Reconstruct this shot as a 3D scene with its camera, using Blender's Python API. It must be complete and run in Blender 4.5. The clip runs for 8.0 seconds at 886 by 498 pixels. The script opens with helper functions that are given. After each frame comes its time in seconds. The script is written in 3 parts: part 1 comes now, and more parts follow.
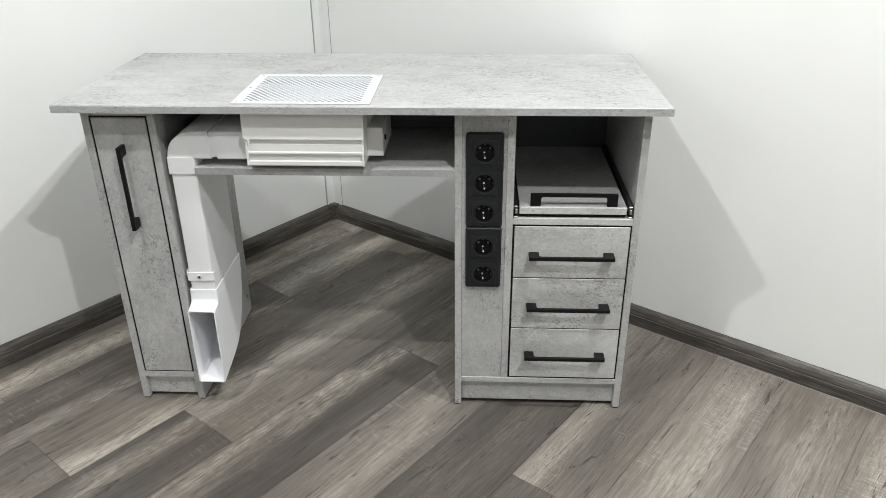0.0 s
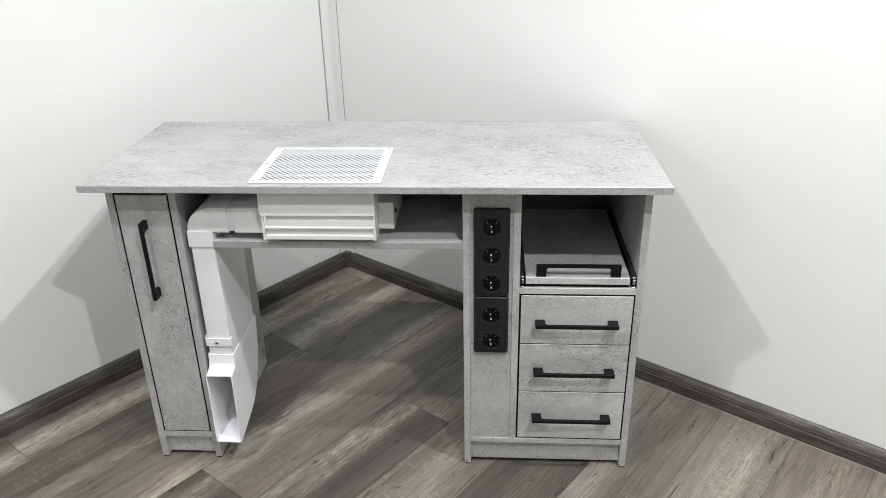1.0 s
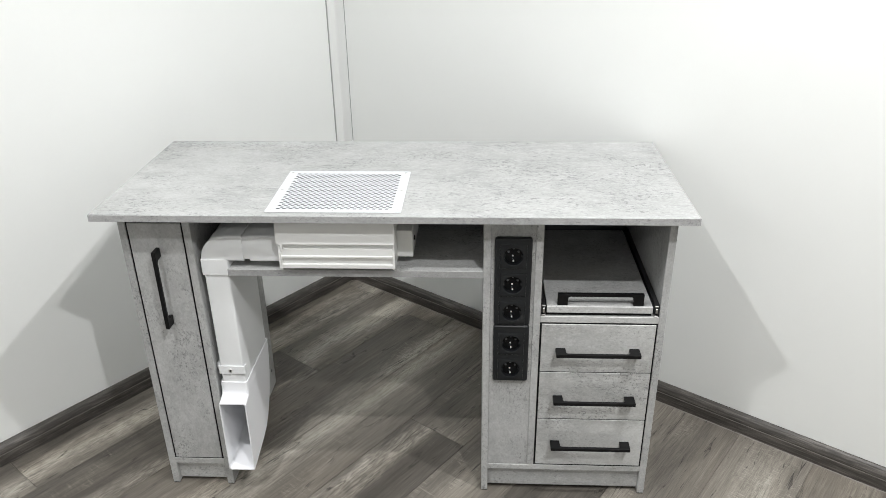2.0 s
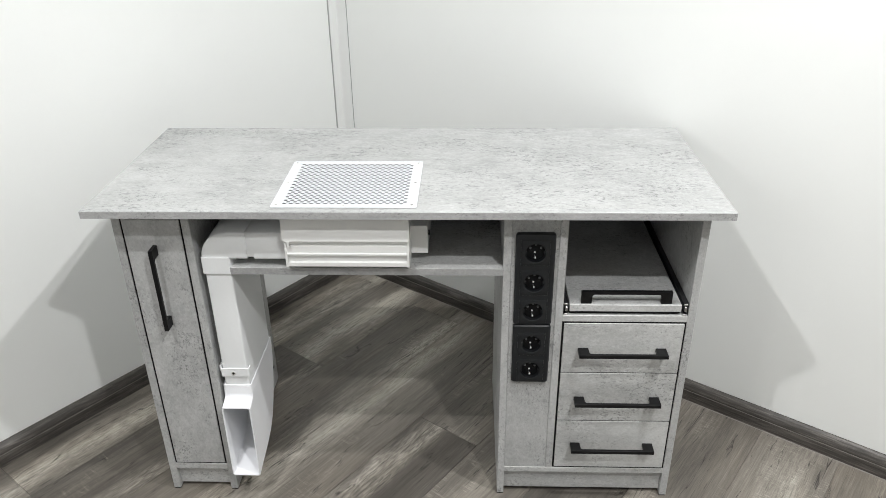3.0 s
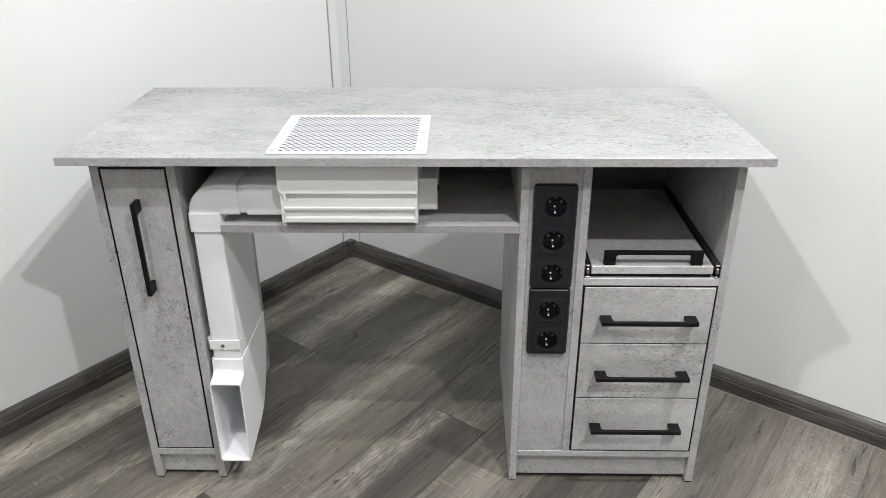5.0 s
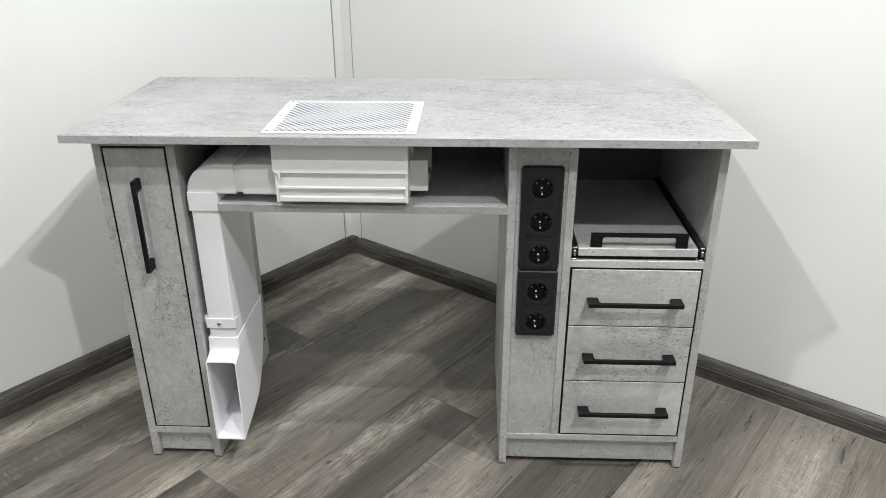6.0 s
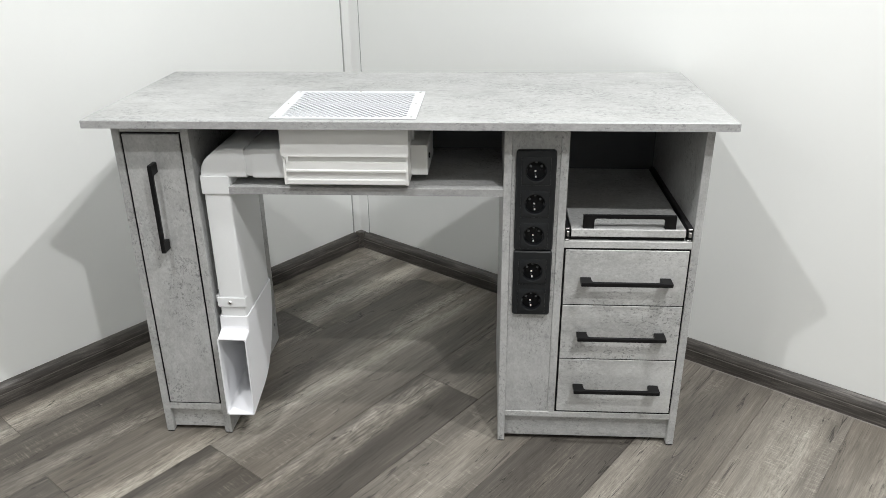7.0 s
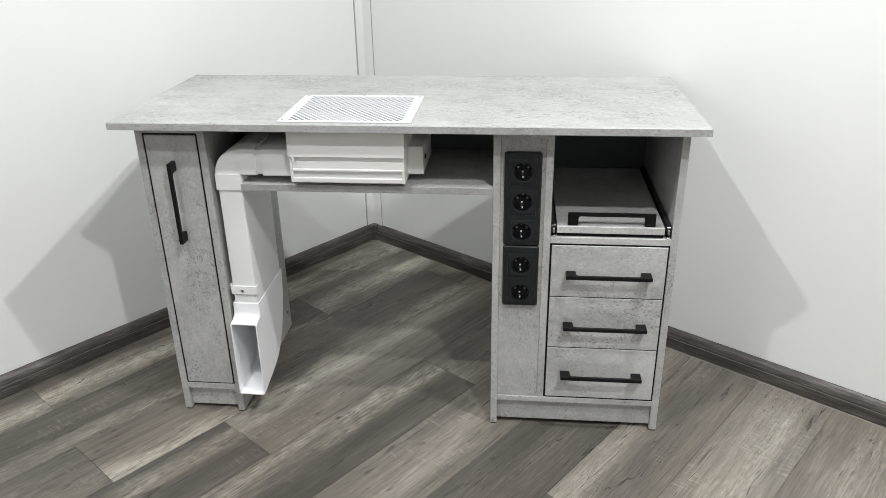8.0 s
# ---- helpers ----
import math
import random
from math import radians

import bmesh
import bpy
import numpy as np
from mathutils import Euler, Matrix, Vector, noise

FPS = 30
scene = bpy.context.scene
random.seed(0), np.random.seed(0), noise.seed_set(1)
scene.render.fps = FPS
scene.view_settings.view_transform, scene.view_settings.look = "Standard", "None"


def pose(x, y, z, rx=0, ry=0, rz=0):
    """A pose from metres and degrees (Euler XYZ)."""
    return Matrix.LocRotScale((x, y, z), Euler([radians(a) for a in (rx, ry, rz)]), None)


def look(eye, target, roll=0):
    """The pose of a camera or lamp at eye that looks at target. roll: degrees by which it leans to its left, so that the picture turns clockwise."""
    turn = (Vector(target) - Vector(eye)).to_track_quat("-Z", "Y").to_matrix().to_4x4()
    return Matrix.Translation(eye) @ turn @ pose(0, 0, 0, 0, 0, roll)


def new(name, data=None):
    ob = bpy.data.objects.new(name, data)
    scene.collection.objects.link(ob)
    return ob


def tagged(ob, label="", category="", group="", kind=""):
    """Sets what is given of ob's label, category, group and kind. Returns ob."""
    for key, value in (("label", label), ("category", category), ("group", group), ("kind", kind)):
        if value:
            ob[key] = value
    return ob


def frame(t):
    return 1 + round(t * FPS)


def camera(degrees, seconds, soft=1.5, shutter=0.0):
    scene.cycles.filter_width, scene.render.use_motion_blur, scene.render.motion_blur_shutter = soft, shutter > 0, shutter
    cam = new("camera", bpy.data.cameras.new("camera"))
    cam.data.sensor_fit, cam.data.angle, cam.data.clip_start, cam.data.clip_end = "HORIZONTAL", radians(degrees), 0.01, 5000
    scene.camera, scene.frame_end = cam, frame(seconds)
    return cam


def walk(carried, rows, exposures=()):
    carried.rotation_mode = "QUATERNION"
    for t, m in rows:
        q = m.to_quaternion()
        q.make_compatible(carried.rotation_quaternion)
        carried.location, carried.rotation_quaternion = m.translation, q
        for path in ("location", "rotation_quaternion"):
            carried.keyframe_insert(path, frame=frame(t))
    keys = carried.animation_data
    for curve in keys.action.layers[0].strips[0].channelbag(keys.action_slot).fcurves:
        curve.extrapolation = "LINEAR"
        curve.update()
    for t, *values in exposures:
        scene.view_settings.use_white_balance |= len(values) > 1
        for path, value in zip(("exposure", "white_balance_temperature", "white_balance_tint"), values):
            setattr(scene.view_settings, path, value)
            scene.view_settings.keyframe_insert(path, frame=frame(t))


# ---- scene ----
cam = camera(60.5, 8.0, soft=0.4)
PATH = [
    (0, (0.844, -1.426, 1.157), (0.756, 0.361, 0.261), -0.5),
    (0.5, (0.862, -1.44, 1.234), (0.75, 0.36, 0.37), -1.0),
    (1, (0.854, -1.425, 1.286), (0.732, 0.378, 0.429), -1.2),
    (1.5, (0.824, -1.398, 1.331), (0.709, 0.402, 0.467), -1.2),
    (1.7, (0.814, -1.385, 1.343), (0.702, 0.413, 0.475), -1.1),
    (2.8, (0.731, -1.293, 1.345), (0.674, 0.481, 0.424), -0.6),
    (3, (0.73, -1.264, 1.338), (0.661, 0.503, 0.404), -0.8),
    (3.5, (0.698, -1.209, 1.321), (0.642, 0.552, 0.375), -0.6),
    (4, (0.69, -1.18, 1.282), (0.648, 0.582, 0.337), -0.6),
    (4.5, (0.69, -1.183, 1.225), (0.649, 0.591, 0.302), -0.5),
    (4.7, (0.686, -1.191, 1.198), (0.647, 0.593, 0.295), -0.4),
    (5.8, (0.715, -1.258, 1.129), (0.653, 0.554, 0.285), -0.1),
    (6, (0.731, -1.268, 1.122), (0.656, 0.546, 0.283), -0.2),
    (6.5, (0.741, -1.313, 1.106), (0.655, 0.51, 0.287), -0.4),
    (7, (0.764, -1.358, 1.096), (0.652, 0.467, 0.286), -0.6),
    (7.5, (0.792, -1.41, 1.107), (0.646, 0.411, 0.294), -0.8),
    (8, (0.847, -1.455, 1.148), (0.657, 0.354, 0.318), -1.0),
]
walk(cam, [(t, look(eye, target, roll)) for t, eye, target, roll in PATH])


# ---- light and world ----
world = bpy.data.worlds.new("world")
world.use_nodes = True
scene.world = world
world.node_tree.nodes["Background"].inputs["Color"].default_value = (0.9, 0.95, 1.0, 1)
world.node_tree.nodes["Background"].inputs["Strength"].default_value = 0.05
CEILING = 2.5
LAMPS = [  # x, y, watts: recessed ceiling spots, the last one an added fill
    (1.40, -1.36, 31.0),
    (1.54, -0.42, 30.0),
    (0.02, -0.85, 23.0),
    (-1.95, -3.05, 23.0),
    # added fill with no known source, brightens fronts and the floor under the desk
    (1.90, -3.90, 9.0),
]
LAMP_SIZE = 0.055


# ---- materials ----
class Net:
    """A node material with short helpers."""

    def __init__(self, name):
        self.mat = bpy.data.materials.new(name)
        self.mat.use_nodes = True
        self.nodes, self.links = self.mat.node_tree.nodes, self.mat.node_tree.links
        self.shader = self.nodes["Principled BSDF"]
        self.coords = self.nodes.new("ShaderNodeTexCoord")

    def put(self, socket, value):
        if isinstance(value, bpy.types.NodeSocket):
            self.links.new(value, socket)
        elif isinstance(value, (tuple, list)) and len(value) == 3 and socket.type == "RGBA":
            socket.default_value = (*value, 1)
        else:
            socket.default_value = value

    def set(self, **values):
        for key, value in values.items():
            self.put(self.shader.inputs[key.replace("_", " ")], value)
        return self

    def add_random(self, vector, amount=40.0):
        info = self.nodes.new("ShaderNodeObjectInfo")
        mul = self.nodes.new("ShaderNodeVectorMath")
        mul.operation = "MULTIPLY_ADD"
        self.links.new(info.outputs["Random"], mul.inputs[0])
        mul.inputs[1].default_value = (amount, amount * 0.7, amount * 1.3)
        self.links.new(vector, mul.inputs[2])
        return mul.outputs[0]

    def scaled(self, vector, s):
        mul = self.nodes.new("ShaderNodeVectorMath")
        mul.operation = "MULTIPLY"
        self.put(mul.inputs[0], vector)
        mul.inputs[1].default_value = s
        return mul.outputs[0]

    def noise(self, vector, scale, detail=4.0, rough=0.55, distort=0.0):
        n = self.nodes.new("ShaderNodeTexNoise")
        self.put(n.inputs["Vector"], vector)
        n.inputs["Scale"].default_value = scale
        n.inputs["Detail"].default_value = detail
        n.inputs["Roughness"].default_value = rough
        n.inputs["Distortion"].default_value = distort
        return n.outputs["Fac"]

    def span(self, value, a, b, c=0.0, d=1.0):
        m = self.nodes.new("ShaderNodeMapRange")
        self.put(m.inputs["Value"], value)
        for i, v in zip((1, 2, 3, 4), (a, b, c, d)):
            m.inputs[i].default_value = v
        return m.outputs[0]

    def math(self, op, a, b):
        m = self.nodes.new("ShaderNodeMath")
        m.operation = op
        self.put(m.inputs[0], a)
        self.put(m.inputs[1], b)
        return m.outputs[0]

    def mix(self, fac, a, b, blend="MIX"):
        m = self.nodes.new("ShaderNodeMix")
        m.data_type, m.blend_type = "RGBA", blend
        self.put(m.inputs[0], fac)
        self.put(m.inputs[6], a)
        self.put(m.inputs[7], b)
        return m.outputs[2]

    def ramp(self, value, stops):
        r = self.nodes.new("ShaderNodeValToRGB")
        while len(r.color_ramp.elements) < len(stops):
            r.color_ramp.elements.new(0.5)
        for e, (p, col) in zip(r.color_ramp.elements, stops):
            e.position, e.color = p, (*col, 1)
        self.put(r.inputs[0], value)
        return r.outputs[0]

    def bump(self, height, strength=0.2, distance=0.001):
        b = self.nodes.new("ShaderNodeBump")
        b.inputs["Strength"].default_value = strength
        b.inputs["Distance"].default_value = distance
        self.put(b.inputs["Height"], height)
        self.links.new(b.outputs[0], self.shader.inputs["Normal"])
        return self


def concrete_laminate(name, stretch, light=(0.470, 0.475, 0.468), wear=0.62):
    """Concrete-look melamine: pale clouds, streaked grey patches, small dark flecks."""
    n = Net(name)
    p = n.add_random(n.coords.outputs["Object"], 9.0)
    q = n.scaled(p, stretch)
    cloud = n.span(n.noise(p, 3.2, 6, 0.66), 0.34, 0.68)
    col = n.mix(cloud, tuple(c * 0.84 for c in light), tuple(c * 1.07 for c in light))
    patch = n.span(n.noise(q, 12, 10, 0.78, 0.2), 0.48, 0.64)
    col = n.mix(n.math("MULTIPLY", patch, 0.50), col, tuple(c * 0.58 for c in light))
    veil = n.span(n.noise(q, 75, 8, 0.82, 0.2), 0.50, 0.60)
    col = n.mix(n.math("MULTIPLY", veil, 0.36), col, tuple(c * 1.28 for c in light))
    where = n.span(n.noise(q, 9, 8, 0.74, 0.2), 0.51 - 0.08 * wear, 0.66 - 0.08 * wear)
    flecks = n.span(n.noise(q, 200, 6, 0.72, 0.1), 0.53, 0.60)
    dust = n.span(n.noise(q, 260, 3, 0.6, 0.2), 0.60, 0.68)
    blots = n.span(n.noise(q, 85, 7, 0.70, 0.3), 0.585, 0.635)
    flecks = n.math("MAXIMUM", flecks, n.math("MULTIPLY", blots, 0.85))
    pits = n.math("MAXIMUM", n.math("MULTIPLY", flecks, where), n.math("MULTIPLY", dust, n.span(where, 0, 1, 0.15, 0.6)))
    col = n.mix(n.math("MULTIPLY", pits, 0.40 + 0.36 * wear), col, tuple(c * 0.24 for c in light))
    grain = n.noise(q, 260, 4, 0.65)
    col = n.mix(0.16, col, n.ramp(grain, [(0.3, (0.1, 0.1, 0.1)), (0.7, (0.9, 0.9, 0.9))]), "OVERLAY")
    n.set(Base_Color=col, Roughness=n.span(cloud, 0, 1, 0.46, 0.36), Specular_IOR_Level=0.42)
    n.bump(n.math("SUBTRACT", grain, n.math("MULTIPLY", pits, 0.8)), 0.12, 0.0006)
    return n.mat


def plank_wood():
    """Weathered grey-brown oak decor. Object colour of a plank: its tone, how strong its pale worn band is, and where the band lies."""
    n = Net("weathered oak floor")
    p = n.add_random(n.coords.outputs["Object"], 30.0)
    info = n.nodes.new("ShaderNodeObjectInfo")
    split = n.nodes.new("ShaderNodeSeparateColor")
    n.links.new(info.outputs["Color"], split.inputs[0])
    tone, strength, place = split.outputs[0], split.outputs[1], split.outputs[2]
    axes = n.nodes.new("ShaderNodeSeparateXYZ")
    n.links.new(n.coords.outputs["Object"], axes.inputs[0])
    warp = n.math("SUBTRACT", n.noise(n.scaled(p, (2.6, 14, 1)), 1.0, 5, 0.62, 0.4), 0.5)
    off = n.math("SUBTRACT", n.math("DIVIDE", axes.outputs[1], 0.185), place)
    off = n.math("ABSOLUTE", n.math("ADD", off, n.math("MULTIPLY", warp, 0.75)), 0.0)
    patchy = n.span(n.noise(n.scaled(p, (1.9, 10, 1)), 1.0, 4, 0.6, 0.3), 0.36, 0.60, 0.25, 1.0)
    band = n.math("MULTIPLY", n.math("MULTIPLY", n.span(off, 0.05, 0.34, 1.0, 0.0), strength), patchy)
    cloud = n.noise(n.scaled(p, (1.8, 9, 1)), 1.0, 4, 0.55, 0.5)
    streak = n.noise(n.scaled(p, (4.0, 90, 1)), 1.0, 9, 0.72, 0.5)
    fine = n.noise(n.scaled(p, (16, 420, 1)), 1.0, 7, 0.74, 0.2)
    crackle = n.noise(n.scaled(p, (34, 170, 1)), 1.0, 8, 0.78, 0.5)
    v = n.math("ADD", tone, n.math("MULTIPLY", n.math("SUBTRACT", cloud, 0.5), 0.28))
    v = n.math("ADD", v, n.math("MULTIPLY", n.math("SUBTRACT", streak, 0.5), 0.24))
    v = n.math("ADD", v, n.math("MULTIPLY", n.math("SUBTRACT", fine, 0.5), 0.26))
    v = n.math("ADD", v, n.math("MULTIPLY", n.math("MULTIPLY", band, n.span(crackle, 0.38, 0.60, 0.30, 1.0)), 0.37))
    # faint rough-sawn marks that run across the grain
    sawn = n.span(n.noise(n.scaled(p, (300, 30, 1)), 1.0, 4, 0.7, 0.8), 0.52, 0.62)
    sawn = n.math("MULTIPLY", sawn, n.span(n.noise(n.scaled(p, (3.0, 9, 1)), 1.3, 5, 0.65, 0.5), 0.52, 0.62))
    v = n.math("ADD", v, n.math("MULTIPLY", sawn, 0.09))
    # long splits along the grain, and short ones in the worn band
    field = n.noise(n.scaled(p, (1.5, 20, 1)), 1.0, 4, 0.55, 0.7)
    line = n.span(n.math("ABSOLUTE", n.math("SUBTRACT", field, 0.5), 0.0), 0.0, 0.008, 1.0, 0.0)
    line = n.math("MULTIPLY", line, n.span(n.noise(n.scaled(p, (4.5, 11, 1)), 1.7, 4, 0.65), 0.46, 0.51))
    field2 = n.noise(n.scaled(p, (4.5, 40, 1)), 1.0, 6, 0.68, 1.2)
    line2 = n.span(n.math("ABSOLUTE", n.math("SUBTRACT", field2, 0.5), 0.0), 0.0, 0.014, 0.75, 0.0)
    cracks = n.math("MAXIMUM", line, n.math("MULTIPLY", line2, n.span(band, 0.15, 0.7)))
    v = n.math("ADD", n.math("MULTIPLY", n.math("SUBTRACT", v, 0.48), 1.32), 0.480)
    col = n.ramp(v, [(0.20, (0.036, 0.033, 0.029)), (0.385, (0.088, 0.080, 0.070)), (0.50, (0.160, 0.146, 0.126)),
                     (0.64, (0.290, 0.270, 0.235)), (0.86, (0.50, 0.47, 0.41))])
    brown = n.span(n.noise(n.scaled(p, (1.1, 6, 1)), 1.0, 3, 0.5, 0.4), 0.45, 0.62)
    col = n.mix(n.math("MULTIPLY", n.math("ADD", n.math("MULTIPLY", brown, 0.75), 0.25), 0.34), col, (0.52, 0.475, 0.415), "SOFT_LIGHT")
    col = n.mix(n.math("MULTIPLY", cracks, 0.95), col, (0.024, 0.021, 0.018))
    n.set(Base_Color=col, Roughness=n.span(v, 0.3, 0.8, 0.50, 0.40), Specular_IOR_Level=0.4)
    n.bump(n.math("ADD", fine, n.math("MULTIPLY", cracks, -1.0)), 0.22, 0.0008)
    return n.mat


def baseboard_wood():
    n = Net("dark grey wood plinth")
    p = n.coords.outputs["Object"]
    fine = n.noise(n.scaled(p, (16, 260, 300)), 1.0, 6, 0.75, 0.3)
    broad = n.noise(n.scaled(p, (7, 70, 110)), 1.0, 5, 0.7, 0.6)
    v = n.math("ADD", n.math("MULTIPLY", fine, 0.5), n.math("MULTIPLY", broad, 0.5))
    n.set(Base_Color=n.ramp(v, [(0.34, (0.020, 0.018, 0.0165)), (0.50, (0.066, 0.060, 0.054)), (0.64, (0.160, 0.146, 0.132))]),
          Roughness=0.42, Specular_IOR_Level=0.45)
    n.bump(fine, 0.15, 0.0006)
    return n.mat


def plain(name, color, rough, metal=0.0, spec=0.5, speck=0.03, bump=0.0, scale=40.0):
    """A painted or moulded surface with a faint mottle and a faint relief."""
    n = Net(name)
    p = n.coords.outputs["Object"]
    a = n.noise(p, scale * 0.12, 4, 0.6)
    b = n.noise(p, scale * 6.0, 3, 0.6)
    v = n.math("ADD", n.math("MULTIPLY", a, 0.7), n.math("MULTIPLY", b, 0.3))
    col = n.mix(n.span(v, 0.35, 0.65), tuple(c * (1 - speck) for c in color), tuple(min(1, c * (1 + speck)) for c in color))
    n.set(Base_Color=col, Roughness=n.span(a, 0.3, 0.7, rough * 0.93, min(1, rough * 1.07)), Metallic=metal, Specular_IOR_Level=spec)
    if bump:
        n.bump(b, bump, 0.0006)
    return n.mat


def lamp_glow():
    n = Net("lamp diffuser")
    n.set(Base_Color=(0.9, 0.9, 0.9), Emission_Color=(1.0, 0.98, 0.95), Emission_Strength=6.0)
    return n.mat


# one decor: top, carcass and upright base tones differ to copy uneven lighting
LAM_TOP = concrete_laminate("concrete laminate worktop", (0.50, 1.0, 1.0), (0.425, 0.432, 0.427), 0.85)
LAM = concrete_laminate("concrete laminate carcass", (0.70, 0.8, 1.0), (0.510, 0.515, 0.507), 0.80)
LAM_UP = concrete_laminate("concrete laminate upright grain", (1.0, 0.9, 0.7), (0.455, 0.460, 0.455), 0.85)
LAM_EDGE = concrete_laminate("concrete edge band", (0.6, 1.0, 1.0), (0.385, 0.388, 0.387), 0.6)
FLOOR = plank_wood()
SUB = plain("brown joint", (0.19, 0.175, 0.15), 0.8)
BASE = baseboard_wood()
WALL = plain("white wall panel", (0.83, 0.845, 0.83), 0.42, spec=0.4, speck=0.008, bump=0.03)
FARWALL = plain("white wall paint", (0.74, 0.74, 0.73), 0.8, speck=0.02, bump=0.05)
CEIL = plain("white ceiling", (0.80, 0.80, 0.795), 0.9, speck=0.01)
TRIM = plain("white plastic trim", (0.80, 0.81, 0.80), 0.32, speck=0.01)
SEAL = plain("pale sealant", (0.22, 0.20, 0.18), 0.6)
GLINT = plain("plinth edge highlight", (0.20, 0.185, 0.165), 0.4)
GROOVE = plain("grey groove", (0.34, 0.345, 0.34), 0.7)
PVC = plain("white duct plastic", (0.805, 0.82, 0.825), 0.36, spec=0.5, speck=0.012, bump=0.03)
PVC_COOL = plain("cool white plastic", (0.90, 0.91, 0.935), 0.34, spec=0.5, speck=0.01)
HOUSE = plain("white sheet housing", (0.82, 0.825, 0.81), 0.30, spec=0.5, speck=0.012)
PLATE = plain("white powder coat", (0.64, 0.66, 0.685), 0.45, spec=0.5, speck=0.01, bump=0.04)
BLACK = plain("matt black metal", (0.004, 0.004, 0.0045), 0.48, spec=0.25, speck=0.1, bump=0.05)
SOCKET = plain("anthracite plastic", (0.012, 0.0135, 0.015), 0.42, spec=0.32, speck=0.08, bump=0.04)
SOCKET_IN = plain("black socket insert", (0.0045, 0.005, 0.006), 0.5, spec=0.15, speck=0.08)
DULL_STEEL = plain("dull steel", (0.40, 0.40, 0.39), 0.42, metal=1.0, speck=0.08)
STEEL = plain("zinc-plated steel", (0.85, 0.85, 0.83), 0.33, metal=1.0, speck=0.05)
NICKEL = plain("satin nickel contact", (0.88, 0.88, 0.88), 0.45, metal=0.35, speck=0.03)
LUG = plain("grey worn plastic", (0.10, 0.105, 0.11), 0.3, speck=0.1)
DARK_STEEL = plain("blackened slide steel", (0.075, 0.075, 0.078), 0.38, metal=0.7, speck=0.1)
FILTER = plain("grey filter mat", (0.20, 0.205, 0.22), 0.9, speck=0.2, bump=0.4)
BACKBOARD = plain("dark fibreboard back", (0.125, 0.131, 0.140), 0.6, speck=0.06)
GLOW = lamp_glow()

# ---- mesh helpers ----
ORIGIN = {}


def box(bm, x0, x1, y0, y1, z0, z1, bevel=0.0, segments=1):
    made = bmesh.ops.create_cube(bm, size=1.0)["verts"]
    for v in made:
        v.co = Vector((x0 + (v.co.x + 0.5) * (x1 - x0), y0 + (v.co.y + 0.5) * (y1 - y0), z0 + (v.co.z + 0.5) * (z1 - z0)))
    if bevel:
        edges = list({e for v in made for e in v.link_edges})
        bmesh.ops.bevel(bm, geom=edges, offset=bevel, segments=segments, affect="EDGES", profile=0.5)
    return bm


def prism(bm, outline, axis, a, b, bevel=0.0, segments=1):
    """Extrudes a closed outline of 2D points along an axis from a to b."""
    def at(p, k):
        return {"x": (k, p[0], p[1]), "y": (p[0], k, p[1]), "z": (p[0], p[1], k)}[axis]
    low = [bm.verts.new(at(p, a)) for p in outline]
    high = [bm.verts.new(at(p, b)) for p in outline]
    n = len(outline)
    faces = [bm.faces.new(low), bm.faces.new(high)]
    for i in range(n):
        faces.append(bm.faces.new((low[i], low[(i + 1) % n], high[(i + 1) % n], high[i])))
    bmesh.ops.recalc_face_normals(bm, faces=bm.faces[:])
    if bevel:
        edges = list({e for f in faces for e in f.edges})
        bmesh.ops.bevel(bm, geom=edges, offset=bevel, segments=segments, affect="EDGES", profile=0.5)
    return bm


def disc(bm, center, axis, radius, depth, n=24, bevel=0.0):
    """A short cylinder, centred on center, along axis."""
    pts = [(radius * math.cos(2 * math.pi * i / n), radius * math.sin(2 * math.pi * i / n)) for i in range(n)]
    i, j, k = {"x": (1, 2, 0), "y": (0, 2, 1), "z": (0, 1, 2)}[axis]
    moved = [(p[0] + center[i], p[1] + center[j]) for p in pts]
    return prism(bm, moved, axis, center[k] - depth / 2, center[k] + depth / 2, bevel)


def rounded(x0, x1, y0, y1, r, n=4):
    pts = []
    for cx, cy, a0 in ((x1 - r, y1 - r, 0), (x0 + r, y1 - r, 90), (x0 + r, y0 + r, 180), (x1 - r, y0 + r, 270)):
        for i in range(n + 1):
            a = radians(a0 + 90 * i / n)
            pts.append((cx + r * math.cos(a), cy + r * math.sin(a)))
    return pts


def shell(bm, rings, close=True, cap=False):
    """Skins rings of points that have the same count."""
    rows = [[bm.verts.new(p) for p in ring] for ring in rings]
    n = len(rows[0])
    for r, s in zip(rows, rows[1:]):
        for i in range(n if close else n - 1):
            bm.faces.new((r[i], r[(i + 1) % n], s[(i + 1) % n], s[i]))
    if cap:
        bm.faces.new(rows[0])
        bm.faces.new(rows[-1])
    bmesh.ops.recalc_face_normals(bm, faces=bm.faces[:])
    return bm


def thing(name, at, label, category, group="", kind=""):
    ob = new(name)
    ob.location = at
    ob.empty_display_size = 0.05
    ORIGIN[ob] = Vector(at)
    return tagged(ob, label, category, group, kind)


def part(name, bm, material, parent, label="", smooth=False):
    """Links a bmesh, given in world places, as one mesh under a thing or a part."""
    top = parent
    while top.parent:
        top = top.parent
    bmesh.ops.translate(bm, verts=bm.verts[:], vec=-ORIGIN[top])
    mesh = bpy.data.meshes.new(name)
    bm.to_mesh(mesh)
    bm.free()
    mesh.materials.append(material)
    for poly in mesh.polygons:
        poly.use_smooth = smooth
    ob = new(name, mesh)
    ob.parent = parent
    return tagged(ob, label) if label else ob


